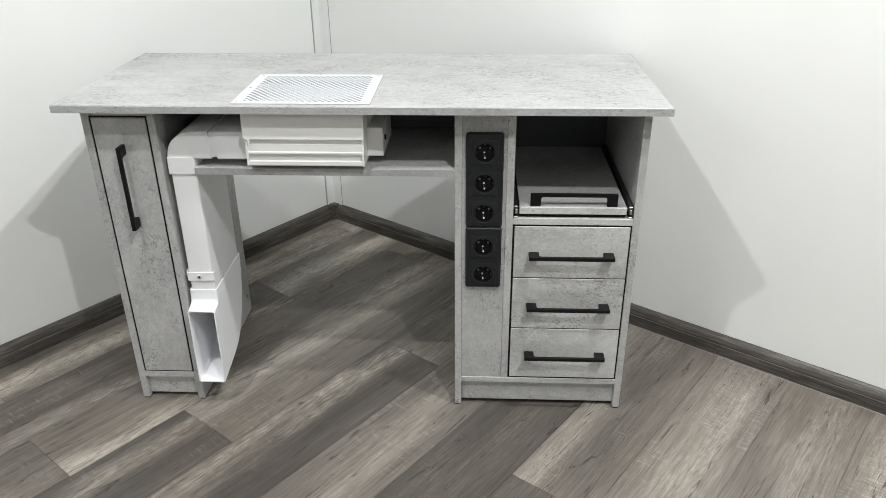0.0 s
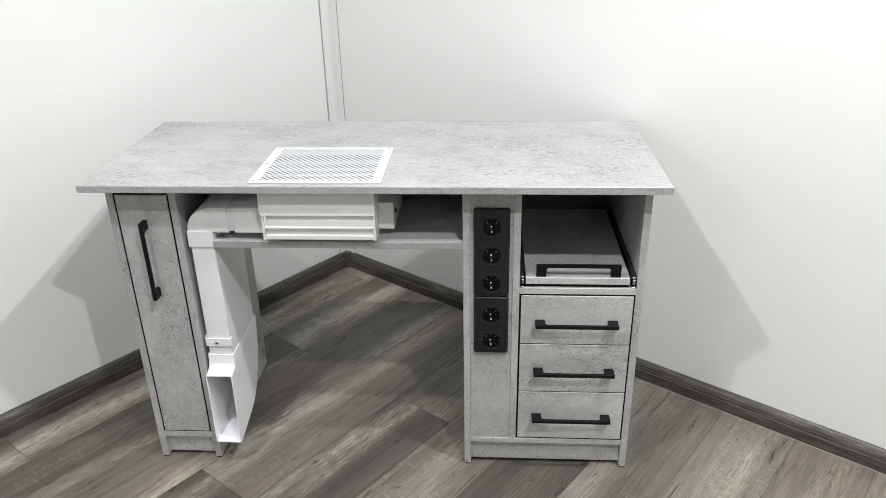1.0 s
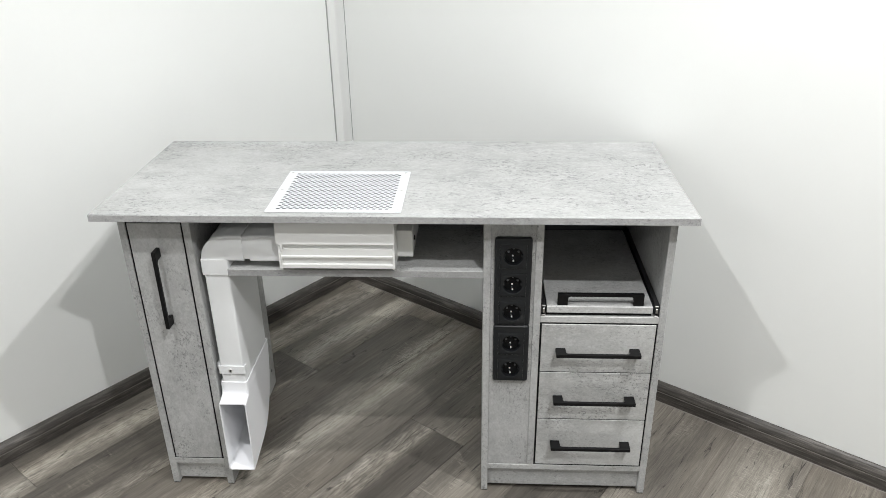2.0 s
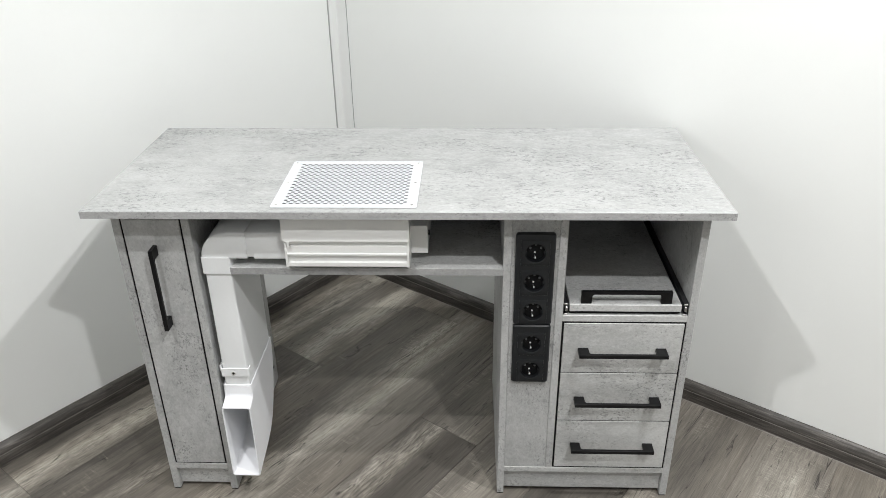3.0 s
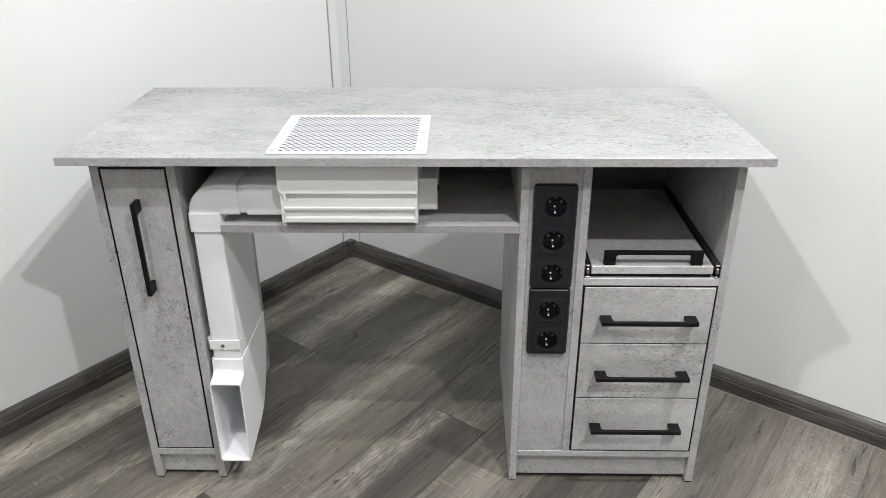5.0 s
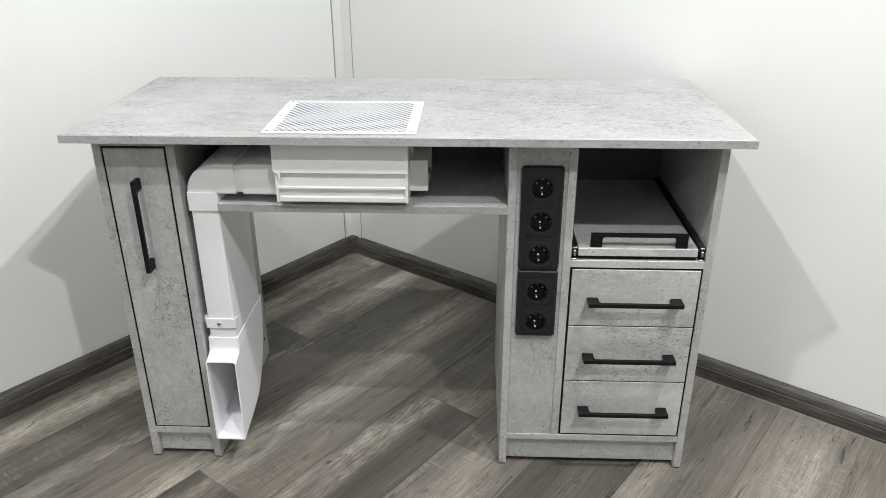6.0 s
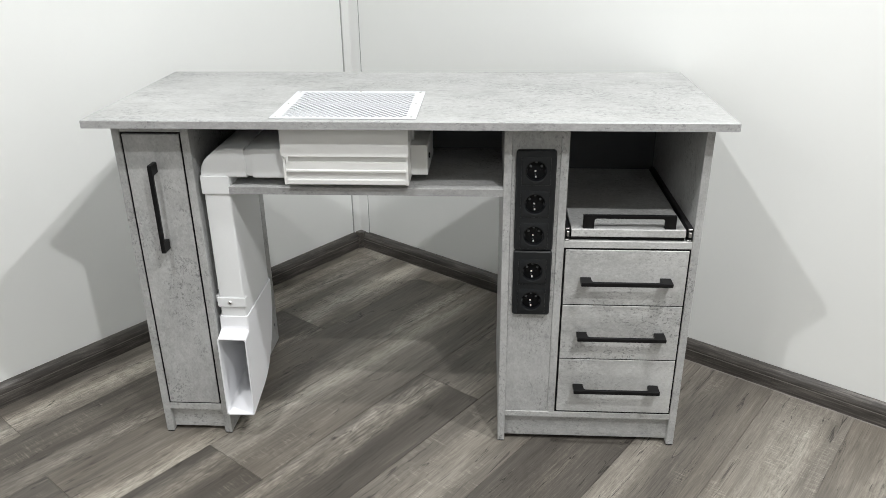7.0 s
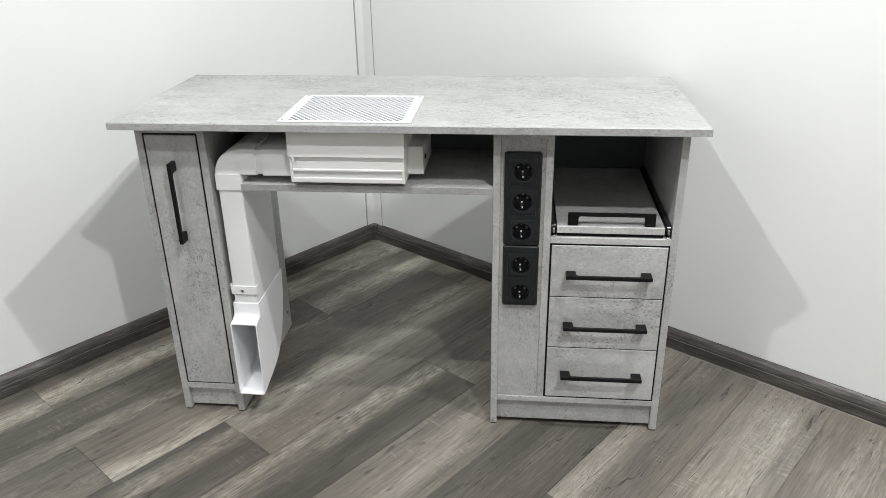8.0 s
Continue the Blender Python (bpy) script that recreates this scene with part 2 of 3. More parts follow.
def smooth_by_angle(ob, degrees=35):
    ob.data.polygons.foreach_set("use_smooth", [True] * len(ob.data.polygons))
    bm = bmesh.new()
    bm.from_mesh(ob.data)
    for e in bm.edges:
        e.smooth = len(e.link_faces) == 2 and e.calc_face_angle(0) < radians(degrees)
    bm.to_mesh(ob.data)
    bm.free()
    return ob


def structure(name, bm, material, label, turn=0.0):
    mesh = bpy.data.meshes.new(name)
    bm.to_mesh(mesh)
    bm.free()
    mesh.materials.append(material)
    ob = new(name, mesh)
    ob.rotation_euler = (0, 0, radians(turn))
    ORIGIN[ob] = Vector((0, 0, 0))
    return tagged(ob, label, name.split("_")[0], kind="structure")


# ---- the room: its axes lean 36 degrees against the desk ----
TURN = -36.0
U0, U1, V0, V1, WALL_T = -0.418, 4.6, -5.2, 1.112, 0.1

bm = box(bmesh.new(), U0 - WALL_T, U1 + WALL_T, V0 - WALL_T, V1 + WALL_T, -0.06, -0.0022)
floor = structure("floor", bm, SUB, "grey-brown weathered oak plank floor", TURN)
structure("wall_west", box(bmesh.new(), U0 - WALL_T, U0, V0 - WALL_T, V1 + WALL_T, 0, CEILING), WALL, "smooth white wall panel", TURN)
structure("wall_north", box(bmesh.new(), U0, U1, V1, V1 + WALL_T, 0, CEILING), WALL, "smooth white wall panel", TURN)
structure("wall_east", box(bmesh.new(), U1, U1 + WALL_T, V0 - WALL_T, V1 + WALL_T, 0, CEILING), FARWALL, "plain white painted wall", TURN)
structure("wall_south", box(bmesh.new(), U0, U1, V0 - WALL_T, V0, 0, CEILING), FARWALL, "plain white painted wall", TURN)
structure("ceiling", box(bmesh.new(), U0 - WALL_T, U1 + WALL_T, V0 - WALL_T, V1 + WALL_T, CEILING, CEILING + 0.1), CEIL, "plain white ceiling", TURN)

# corner trim: two flanges with a thin shadow line beside each
FL, FR = 0.033, 0.044
bm = bmesh.new()
prism(bm, [(U0, V1), (U0, V1 - FL), (U0 + 0.004, V1 - FL), (U0 + 0.005, V1 - 0.008), (U0 + 0.008, V1 - 0.005), (U0 + FR, V1 - 0.004), (U0 + FR, V1)],
      "z", 0.05, CEILING, 0.0006)
structure("trim_corner", bm, TRIM, "white plastic corner trim between the wall panels", TURN)
for nm, b in (("trim_groove_west", (U0, U0 + 0.0015, V1 - FL - 0.004, V1 - FL - 0.0003)), ("trim_groove_north", (U0 + FR + 0.0003, U0 + FR + 0.0018, V1 - 0.0015, V1))):
    structure(nm, box(bmesh.new(), *b, 0.05, CEILING), GROOVE, "thin grey joint beside the corner trim", TURN)

# baseboards
PROFILE = [(0, 0.0), (0.0170, 0.0), (0.0175, 0.002), (0.0172, 0.0300), (0.0158, 0.0312), (0.0158, 0.0328), (0.0170, 0.0340),
           (0.0160, 0.0400), (0.0128, 0.0475), (0.0080, 0.0540), (0.0035, 0.0575), (0, 0.058)]


def baseboard(name, length, label):
    bm = prism(bmesh.new(), PROFILE, "x", 0, length)
    return structure(name, bm, BASE, label)


b = baseboard("baseboard_north", U1 - U0, "dark grey wood-look baseboard along the wall")
b.matrix_world = pose(0, 0, 0, 0, 0, TURN) @ Matrix(((1, 0, 0, U0), (0, -1, 0, V1), (0, 0, 1, 0), (0, 0, 0, 1)))
b = baseboard("baseboard_west", V1 - 0.018 - V0, "dark grey wood-look baseboard along the wall")
b.matrix_world = pose(0, 0, 0, 0, 0, TURN) @ Matrix(((0, 1, 0, U0), (1, 0, 0, V0), (0, 0, 1, 0), (0, 0, 0, 1)))
bm = prism(bmesh.new(), [(U0 + 0.002, V1 - 0.002), (U0 + 0.002, V1 - 0.030), (U0 + 0.0195, V1 - 0.030), (U0 + 0.0225, V1 - 0.0225), (U0 + 0.030, V1 - 0.0195), (U0 + 0.030, V1 - 0.002)],
           "z", 0, 0.0595, 0.002, 2)
structure("baseboard_corner", bm, BASE, "dark grey corner cap of the baseboard", TURN)

bm = prism(bmesh.new(), [(V1 - 0.0195, 0.0002), (V1 - 0.0176, 0.0002), (V1 - 0.0176, 0.0016)], "x", U0 + 0.03, U1)
structure("trim_seal", bm, SEAL, "thin pale sealant bead below the baseboard", TURN)

# pale strips that paint the highlight along the baseboard edges
for nm, m, length in (("trim_line_north", Matrix(((1, 0, 0, U0), (0, -1, 0, V1), (0, 0, 1, 0), (0, 0, 0, 1))), U1 - U0),
                      ("trim_line_west", Matrix(((0, 1, 0, U0), (1, 0, 0, V0), (0, 0, 1, 0), (0, 0, 0, 1))), V1 - 0.03 - V0)):
    line = structure(nm, prism(bmesh.new(), [(0.0150, 0.0313), (0.0174, 0.0313), (0.0174, 0.0325), (0.0150, 0.0325)], "x", 0.03, length), GLINT, "thin pale strip painted as the highlight on the baseboard edge")
    line.matrix_world = pose(0, 0, 0, 0, 0, TURN) @ m

# ---- desk ----
W, D, H, TT = 1.217, 0.475, 0.747, 0.016
YF, YB = 0.045, 0.468  # carcass front and back
UNDER = H - TT
HX0, HX1, HY0, HY1 = 0.372, 0.616, 0.030, 0.236  # cut-out below the grille


def panel(name, parent, x0, x1, y0, y1, z0, z1, material=LAM, label="", bevel=0.0008):
    return part(name, box(bmesh.new(), x0, x1, y0, y1, z0, z1, bevel), material, parent, label)


worktop = thing("worktop", (W / 2, D / 2, UNDER), "pale grey concrete-look laminate desk top with thin edge", "worktop")
bm = bmesh.new()
outer = [(0, 0), (W, 0), (W, D), (0, D)]
inner = [(HX0, HY0), (HX1, HY0), (HX1, HY1), (HX0, HY1)]
E0 = 0.0018
rings = {}
for key, pts, z in (("ot", [(E0, E0), (W - E0, E0), (W - E0, D - E0), (E0, D - E0)], H), ("os", outer, H - E0), ("ou", outer, UNDER), ("it", inner, H), ("iu", inner, UNDER)):
    rings[key] = [bm.verts.new((x, y, z)) for x, y in pts]
for a, b2 in (("ot", "os"), ("os", "ou"), ("ou", "iu"), ("iu", "it"), ("it", "ot")):
    for i in range(4):
        j = (i + 1) % 4
        bm.faces.new((rings[a][i], rings[a][j], rings[b2][j], rings[b2][i]))
bmesh.ops.recalc_face_normals(bm, faces=bm.faces[:])
part("board", bm, LAM_TOP, worktop)
panel("edge_band", worktop, 0.0, W, -0.0006, -0.0001, UNDER, H - 0.0020, LAM_EDGE, "slightly darker grey edge band", 0)


def handle(parent, m, length=0.182, depth=0.028, wide=0.0085):
    """A flat black bow handle: local x along it, local y out of the surface, local z its width."""
    h, post, slope, bar = length / 2, 0.0215, 0.004, 0.0068
    outline = [(-h, 0), (-h + post, 0), (-h + post + slope * 0.2, depth - bar - 0.003), (-h + post + slope, depth - bar), (h - post - slope, depth - bar),
               (h - post - slope * 0.2, depth - bar - 0.003), (h - post, 0), (h, 0), (h, depth), (-h, depth)]
    bm = prism(bmesh.new(), outline, "z", -wide / 2, wide / 2, 0.0009, 2)
    bmesh.ops.transform(bm, matrix=m, verts=bm.verts[:])
    bmesh.ops.recalc_face_normals(bm, faces=bm.faces[:])
    return part("handle", bm, BLACK, parent, "matt black metal bow handle")


# narrow cabinet with a tall door
narrow = thing("narrow_cabinet", (0.11, 0.25, 0), "narrow grey concrete-look cabinet with closed tall door", "cabinet")
panel("side_panel", narrow, 0.033, 0.049, YF, YB, 0.003, UNDER, LAM_UP)
panel("side_panel", narrow, 0.170, 0.186, YF, YB, 0.003, UNDER, LAM_UP)
panel("bottom_panel", narrow, 0.049, 0.170, YF, YB - 0.004, 0.064, 0.080)
panel("top_rail", narrow, 0.049, 0.170, YF + 0.001, YB - 0.004, 0.7125, UNDER)
panel("plinth", narrow, 0.049, 0.170, YF + 0.012, YF + 0.028, 0.010, 0.064)
panel("back_panel", narrow, 0.049, 0.170, YB - 0.004, YB - 0.001, 0.02, UNDER, BACKBOARD)
door = panel("door", narrow, 0.0528, 0.1660, YF - 0.0005, YF + 0.0155, 0.0832, 0.7085, LAM_UP, "", 0.0012)
handle(door, pose(0.110, YF - 0.0003, 0.5595) @ Matrix(((0, 0, 1, 0), (0, -1, 0, 0), (1, 0, 0, 0), (0, 0, 0, 1))), 0.186)


def glide(parent, x0, x1):
    """Black plastic strip glides below a side panel, front and back."""
    for y0, y1 in ((YF + 0.001, YF + 0.040), (YB - 0.040, YB - 0.001)):
        part("glide", box(bmesh.new(), x0 + 0.0008, x1 - 0.0008, y0, y1, 0, 0.0031, 0.0005), BLACK, parent, "black plastic glide")


glide(narrow, 0.033, 0.049)
glide(narrow, 0.170, 0.186)


def gap_shade(parent, x0, x1, z0, z1):
    """Added black strip that stands in for the shade behind a front's edge."""
    part("seal", box(bmesh.new(), x0, x1, YF + 0.0018, YF + 0.006, z0, z1), BLACK, parent, "black strip standing in for shade in the joint")


gap_shade(narrow, 0.0492, 0.0526, 0.0803, 0.7122)
gap_shade(narrow, 0.1662, 0.1698, 0.0803, 0.7122)
gap_shade(narrow, 0.0530, 0.1658, 0.7087, 0.7122)
gap_shade(narrow, 0.0530, 0.1658, 0.0803, 0.0830)
# cam-lock cover and leveller seen on the inner flank
part("cover_cap", disc(bmesh.new(), (0.1864, 0.440, 0.062), "x", 0.0042, 0.0012, 16), BACKBOARD, narrow, "small dark cover cap")

# drawer cabinet
drawers = thing("drawer_cabinet", (0.99, 0.25, 0), "grey concrete-look cabinet with three drawers and an open niche", "cabinet")
panel("side_panel", drawers, 0.797, 0.812, YF, YB, 0.003, UNDER, LAM_UP)
panel("side_panel", drawers, 1.1725, 1.188, YF, YB, 0.003, UNDER, LAM_UP)
panel("divider", drawers, 0.905, 0.9205, YF, YB - 0.004, 0.083, UNDER, LAM_UP)
panel("socket_panel", drawers, 0.812, 0.905, YF + 0.0015, YF + 0.017, 0.083, UNDER, LAM_UP)
panel("bottom_panel", drawers, 0.812, 1.1725, YF, YB - 0.004, 0.069, 0.083)
panel("plinth", drawers, 0.812, 1.1725, YF + 0.012, YF + 0.028, 0.011, 0.069)
panel("niche_shelf", drawers, 0.9205, 1.1725, YF, YB - 0.004, 0.4797, 0.4950)
panel("back_panel", drawers, 0.812, 1.1725, YB - 0.004, YB - 0.001, 0.02, UNDER, BACKBOARD, "dark smooth fibreboard back")
for z0, z1, hz in ((0.3526, 0.4755, 0.4115), (0.2224, 0.3500, 0.2840), (0.0872, 0.2198, 0.1545)):
    d = panel("drawer", drawers, 0.9248, 1.1690, YF - 0.0005, YF + 0.0155, z0, z1, LAM, "", 0.0007)
    handle(d, pose(1.0475, YF - 0.0003, hz) @ Matrix(((1, 0, 0, 0), (0, -1, 0, 0), (0, 0, 1, 0), (0, 0, 0, 1))))
glide(drawers, 0.797, 0.812)
glide(drawers, 1.1725, 1.188)
gap_shade(drawers, 0.9207, 0.9246, 0.0835, 0.4796)
gap_shade(drawers, 1.1692, 1.1723, 0.0835, 0.4796)
for z0, z1 in ((0.4757, 0.4796), (0.3502, 0.3524), (0.2200, 0.2222), (0.0832, 0.0870)):
    gap_shade(drawers, 0.9248, 1.1690, z0, z1)
tray = panel("pullout_tray", drawers, 0.9335, 1.1575, YF, YB - 0.03, 0.5045, 0.5202)
handle(tray, pose(1.0470, 0.0535, 0.5200) @ Matrix(((1, 0, 0, 0), (0, 0, -1, 0), (0, 1, 0, 0), (0, 0, 0, 1))))
# added black strip: blackens the gap under the tray like deep shade
part("tray_shade", box(bmesh.new(), 0.9335, 1.1575, YF + 0.008, YF + 0.012, 0.4952, 0.5043), BLACK, drawers, "black strip standing in for the shade below the tray")
for x0, s in ((0.9205, 1), (1.1725, -1)):
    bm = bmesh.new()
    out = [(0, 0), (0.009, 0), (0.009, 0.005), (0.0078, 0.005), (0.0078, 0.0016), (0.0016, 0.0016), (0.0016, 0.0259), (0.0078, 0.0259), (0.0078, 0.0225), (0.009, 0.0225), (0.009, 0.0275), (0, 0.0275)]
    prism(bm, [(x0 + s * (a + 0.0004), 0.495 + b3) for a, b3 in out], "y", YF + 0.003, YB - 0.02)
    slide = part("slide", bm, DARK_STEEL, drawers, "black ball-bearing drawer slide")
    xs = sorted((x0 + s * 0.0035, x0 + s * 0.0095))
    part("inner_rail", box(bmesh.new(), xs[0], xs[1], YF + 0.002, YB - 0.03, 0.5040, 0.5160, 0.001), DARK_STEEL, slide)
    xs = sorted((x0 + s * 0.004, x0 + s * 0.009))
    part("stop", box(bmesh.new(), xs[0], xs[1], YF - 0.0005, YF + 0.002, 0.5045, 0.5155, 0.0008), DULL_STEEL, slide, "dull steel stop")
    for zz in (0.4972, 0.5210):
        part("lip", box(bmesh.new(), xs[0] - 0.002, xs[1] + 0.001, YF + 0.0002, YF + 0.003, zz - 0.0016, zz + 0.0016, 0.0006), DULL_STEEL, slide, "cut steel end")

# kneehole shelf and back board
shelf = thing("kneehole_shelf", (0.49, 0.2, 0.586), "grey concrete-look shelf board under the desk top", "shelf")
bm = prism(bmesh.new(), [(0.252, YF), (0.797, YF), (0.797, 0.326), (0.186, 0.326), (0.186, 0.244), (0.252, 0.244)], "z", 0.5865, 0.6020, 0.0008)
part("board", bm, LAM, shelf)
panel("edge_band", shelf, 0.2525, 0.7965, YF - 0.0006, YF - 0.0001, 0.5870, 0.6014, LAM_EDGE, "grey edge band", 0)
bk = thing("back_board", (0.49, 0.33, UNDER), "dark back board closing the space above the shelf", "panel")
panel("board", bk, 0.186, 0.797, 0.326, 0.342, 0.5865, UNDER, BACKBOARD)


# ---- sockets ----
def socket_frame(z0, z1, centers):
    xc, hw = 0.8587, 0.0385
    ob = thing("socket_block", (xc, YF + 0.0015, z0), "anthracite plastic frame with power sockets on the cabinet front", "socket", "power sockets")
    back, front = YF + 0.0015, YF - 0.0075
    ring = rounded(xc - hw, xc + hw, z0, z1, 0.006, 5)
    lip = rounded(xc - hw + 0.0025, xc + hw - 0.0025, z0 + 0.0025, z1 - 0.0025, 0.005, 5)
    bm = bmesh.new()
    shell(bm, [[(x, back, z) for x, z in ring], [(x, front + 0.003, z) for x, z in ring], [(x, front, z) for x, z in lip]])
    edges = [e for e in bm.edges if all(abs(v.co.y - front) < 1e-6 for v in e.verts)]
    for zc in centers:
        sq = [bm.verts.new((xc + a * 0.0279, front, zc + b6 * 0.0279)) for a, b6 in ((-1, -1), (1, -1), (1, 1), (-1, 1))]
        edges += [bm.edges.new((sq[i], sq[(i + 1) % 4])) for i in range(4)]
    bmesh.ops.triangle_fill(bm, edges=edges, use_beauty=True)
    bmesh.ops.recalc_face_normals(bm, faces=bm.faces[:])
    smooth_by_angle(part("frame", bm, SOCKET, ob), 30)
    for zc in centers:
        h2 = 0.0277
        bm = bmesh.new()
        m = 32
        rim = [(math.cos(2 * math.pi * i / m), math.sin(2 * math.pi * i / m)) for i in range(m)]

        def square(half):
            return [(xc + half * c / max(abs(c), abs(s6)), zc + half * s6 / max(abs(c), abs(s6))) for c, s6 in rim]

        deep = YF + 0.0005
        shell(bm, [[(x, front + 0.002, z) for x, z in square(h2)], [(x, front - 0.0001, z) for x, z in square(h2)], [(x, front - 0.0008, z) for x, z in square(h2 - 0.0022)],
                   [(xc + 0.0212 * c, front - 0.0009, zc + 0.0212 * s6) for c, s6 in rim], [(xc + 0.0200 * c, front - 0.0003, zc + 0.0200 * s6) for c, s6 in rim]])
        key = smooth_by_angle(part("socket", bm, SOCKET, ob), 25)
        bm = bmesh.new()
        shell(bm, [[(xc + r * c, y, zc + r * s6) for c, s6 in rim] for r, y in ((0.0200, front - 0.0003), (0.0195, front + 0.001), (0.0190, deep), (0.0001, deep))])
        smooth_by_angle(part("well", bm, SOCKET_IN, key, "glossy black socket well"), 40)
        for sx in (-1, 1):
            part("pin_hole", disc(bmesh.new(), (xc + sx * 0.0095, deep - 0.0004, zc), "y", 0.0027, 0.0006, 14), BLACK, key)
            part("lug", disc(bmesh.new(), (xc + sx * 0.0105, deep - 0.0020, zc + 0.0090), "y", 0.0026, 0.0036, 12, 0.0008), LUG, key)
            part("guide", box(bmesh.new(), xc + sx * 0.0180 - 0.0014, xc + sx * 0.0180 + 0.0014, front + 0.0010, deep, zc - 0.003, zc + 0.003, 0.0005), SOCKET, key)
        part("screw", disc(bmesh.new(), (xc - 0.0012, deep - 0.0010, zc - 0.0010), "y", 0.0020, 0.0018, 14, 0.0006), NICKEL, key, "bright metal screw")
        bm = box(bmesh.new(), xc - 0.0024, xc - 0.0002, deep - 0.0030, deep - 0.0005, zc - 0.0086, zc - 0.0066, 0.0006, 2)
        part("earth_clip", bm, LUG, key, "dull metal clip end")
        bm = box(bmesh.new(), xc - 0.0016, xc + 0.0016, deep - 0.0050, deep - 0.0005, zc - 0.0142, zc - 0.0102, 0.0013, 2)
        part("earth_clip", bm, NICKEL, key, "bright metal earth clip")
        bm = box(bmesh.new(), xc - 0.0020, xc + 0.0020, front + 0.0015, deep - 0.0005, zc + 0.0158, zc + 0.0180, 0.0008, 2)
        part("earth_clip", bm, LUG, key, "dull metal earth clip")
    return ob


socket_frame(0.4755, 0.6832, (0.6415, 0.5745, 0.5075))
socket_frame(0.3295, 0.4745, (0.4285, 0.3620))

# ---- dust extractor: perforated plate above, white housing below ----
ext = thing("dust_extractor", (0.494, 0.13, UNDER), "white built-in dust extractor with perforated grille plate", "extractor")
GX0, GX1, GY0, GY1 = 0.3565, 0.6320, 0.0150, 0.2500
PX, PY, COLS, ROWS_N = 0.01305, 0.00768, 18, 27
PZ0, PZ1 = H + 0.0007, H + 0.0015
bm = bmesh.new()
x_start = (GX0 + GX1) / 2 - (COLS + 0.5) * PX / 2
y_start = (GY0 + GY1) / 2 - ROWS_N * PY / 2
x_end = x_start + (COLS + 0.5) * PX
y_end = y_start + ROWS_N * PY


def quad(x0, x1, y0, y1):
    bm.faces.new([bm.verts.new((x, y, PZ1)) for x, y in ((x0, y0), (x1, y0), (x1, y1), (x0, y1))])


HA, HB = 0.0044, 0.0034
hole = [(HA * cx, HB * cy) for cx, cy in ((1, 0), (0.62, 1), (-0.62, 1), (-1, 0), (-0.62, -1), (0.62, -1))]
for r in range(ROWS_N):
    yc = y_start + (r + 0.5) * PY
    shift = 0.5 * PX if r % 2 else 0.0
    if r % 2:
        quad(x_start, x_start + shift, yc - PY / 2, yc + PY / 2)
    else:
        quad(x_end - 0.5 * PX, x_end, yc - PY / 2, yc + PY / 2)
    for c in range(COLS):
        xc = x_start + shift + (c + 0.5) * PX
        cell = [(PX / 2, 0), (PX / 2, PY / 2), (-PX / 2, PY / 2), (-PX / 2, 0), (-PX / 2, -PY / 2), (PX / 2, -PY / 2)]
        o = [bm.verts.new((xc + a, yc + b4, PZ1)) for a, b4 in cell]
        i_ = [bm.verts.new((xc + a, yc + b4, PZ1)) for a, b4 in hole]
        w_ = [bm.verts.new((xc + a, yc + b4, PZ0)) for a, b4 in hole]
        for k in range(6):
            k2 = (k + 1) % 6
            bm.faces.new((o[k], o[k2], i_[k2], i_[k]))
            bm.faces.new((i_[k], i_[k2], w_[k2], w_[k]))
corner = rounded(GX0, GX1, GY0, GY1, 0.004, 4)
corner_in = rounded(x_start, x_end, y_start, y_end, 0.00001, 4)
shell(bm, [[(x, y, PZ1) for x, y in corner_in], [(x, y, PZ1) for x, y in corner], [(x, y, PZ0) for x, y in corner]])
plate = part("grille_plate", bm, PLATE, ext, "white perforated steel grille plate")
for sx, sy in ((0.3660, 0.0265), (0.4942, 0.0225), (0.6225, 0.0265), (0.3660, 0.1325), (0.6225, 0.1325), (0.3660, 0.2385), (0.4942, 0.2425), (0.6225, 0.2385)):
    bm = disc(bmesh.new(), (sx, sy, PZ1 + 0.0003), "z", 0.0031, 0.0012, 14, 0.0003)
    sc = part("screw", bm, STEEL, plate, "small steel screw")
    part("slot", box(bmesh.new(), sx - 0.0022, sx + 0.0022, sy - 0.0006, sy + 0.0006, PZ1 + 0.0009, PZ1 + 0.0012), BLACK, sc)

part("gasket", shell(bmesh.new(), [[(x, y, z) for x, y in rounded(GX0 - k, GX1 + k, GY0 - k, GY1 + k, 0.0045, 4)] for k, z in ((0.0012, H + 0.0001), (0.0012, H + 0.0005), (-0.002, H + 0.0005))]), GROOVE, plate, "thin grey seal under the plate")
part("filter", box(bmesh.new(), HX0 + 0.001, HX1 - 0.001, HY0 + 0.012, HY1 - 0.001, UNDER - 0.004, UNDER + 0.004), FILTER, ext, "grey filter mat under the grille")

# housing: open tray with a stepped front
BX0, BX1, BYB = 0.3715, 0.6140, 0.238
front = [(0.0310, UNDER - 0.0005), (0.0270, 0.6735), (0.0262, 0.6715), (0.0275, 0.6695), (0.0345, 0.6690), (0.0345, 0.6600), (0.0300, 0.6590), (0.0300, 0.6445), (0.0270, 0.6430),
         (0.0270, 0.6400), (0.0345, 0.6390), (0.0345, 0.6240), (0.0290, 0.6225), (0.0290, 0.6150), (0.0310, 0.6130), (0.0500, 0.6130)]
outline = front + [(BYB, 0.6130), (BYB, UNDER - 0.0005), (BYB - 0.002, UNDER - 0.0005), (BYB - 0.002, 0.6160), (0.0400, 0.6160), (0.0400, UNDER - 0.0005)]
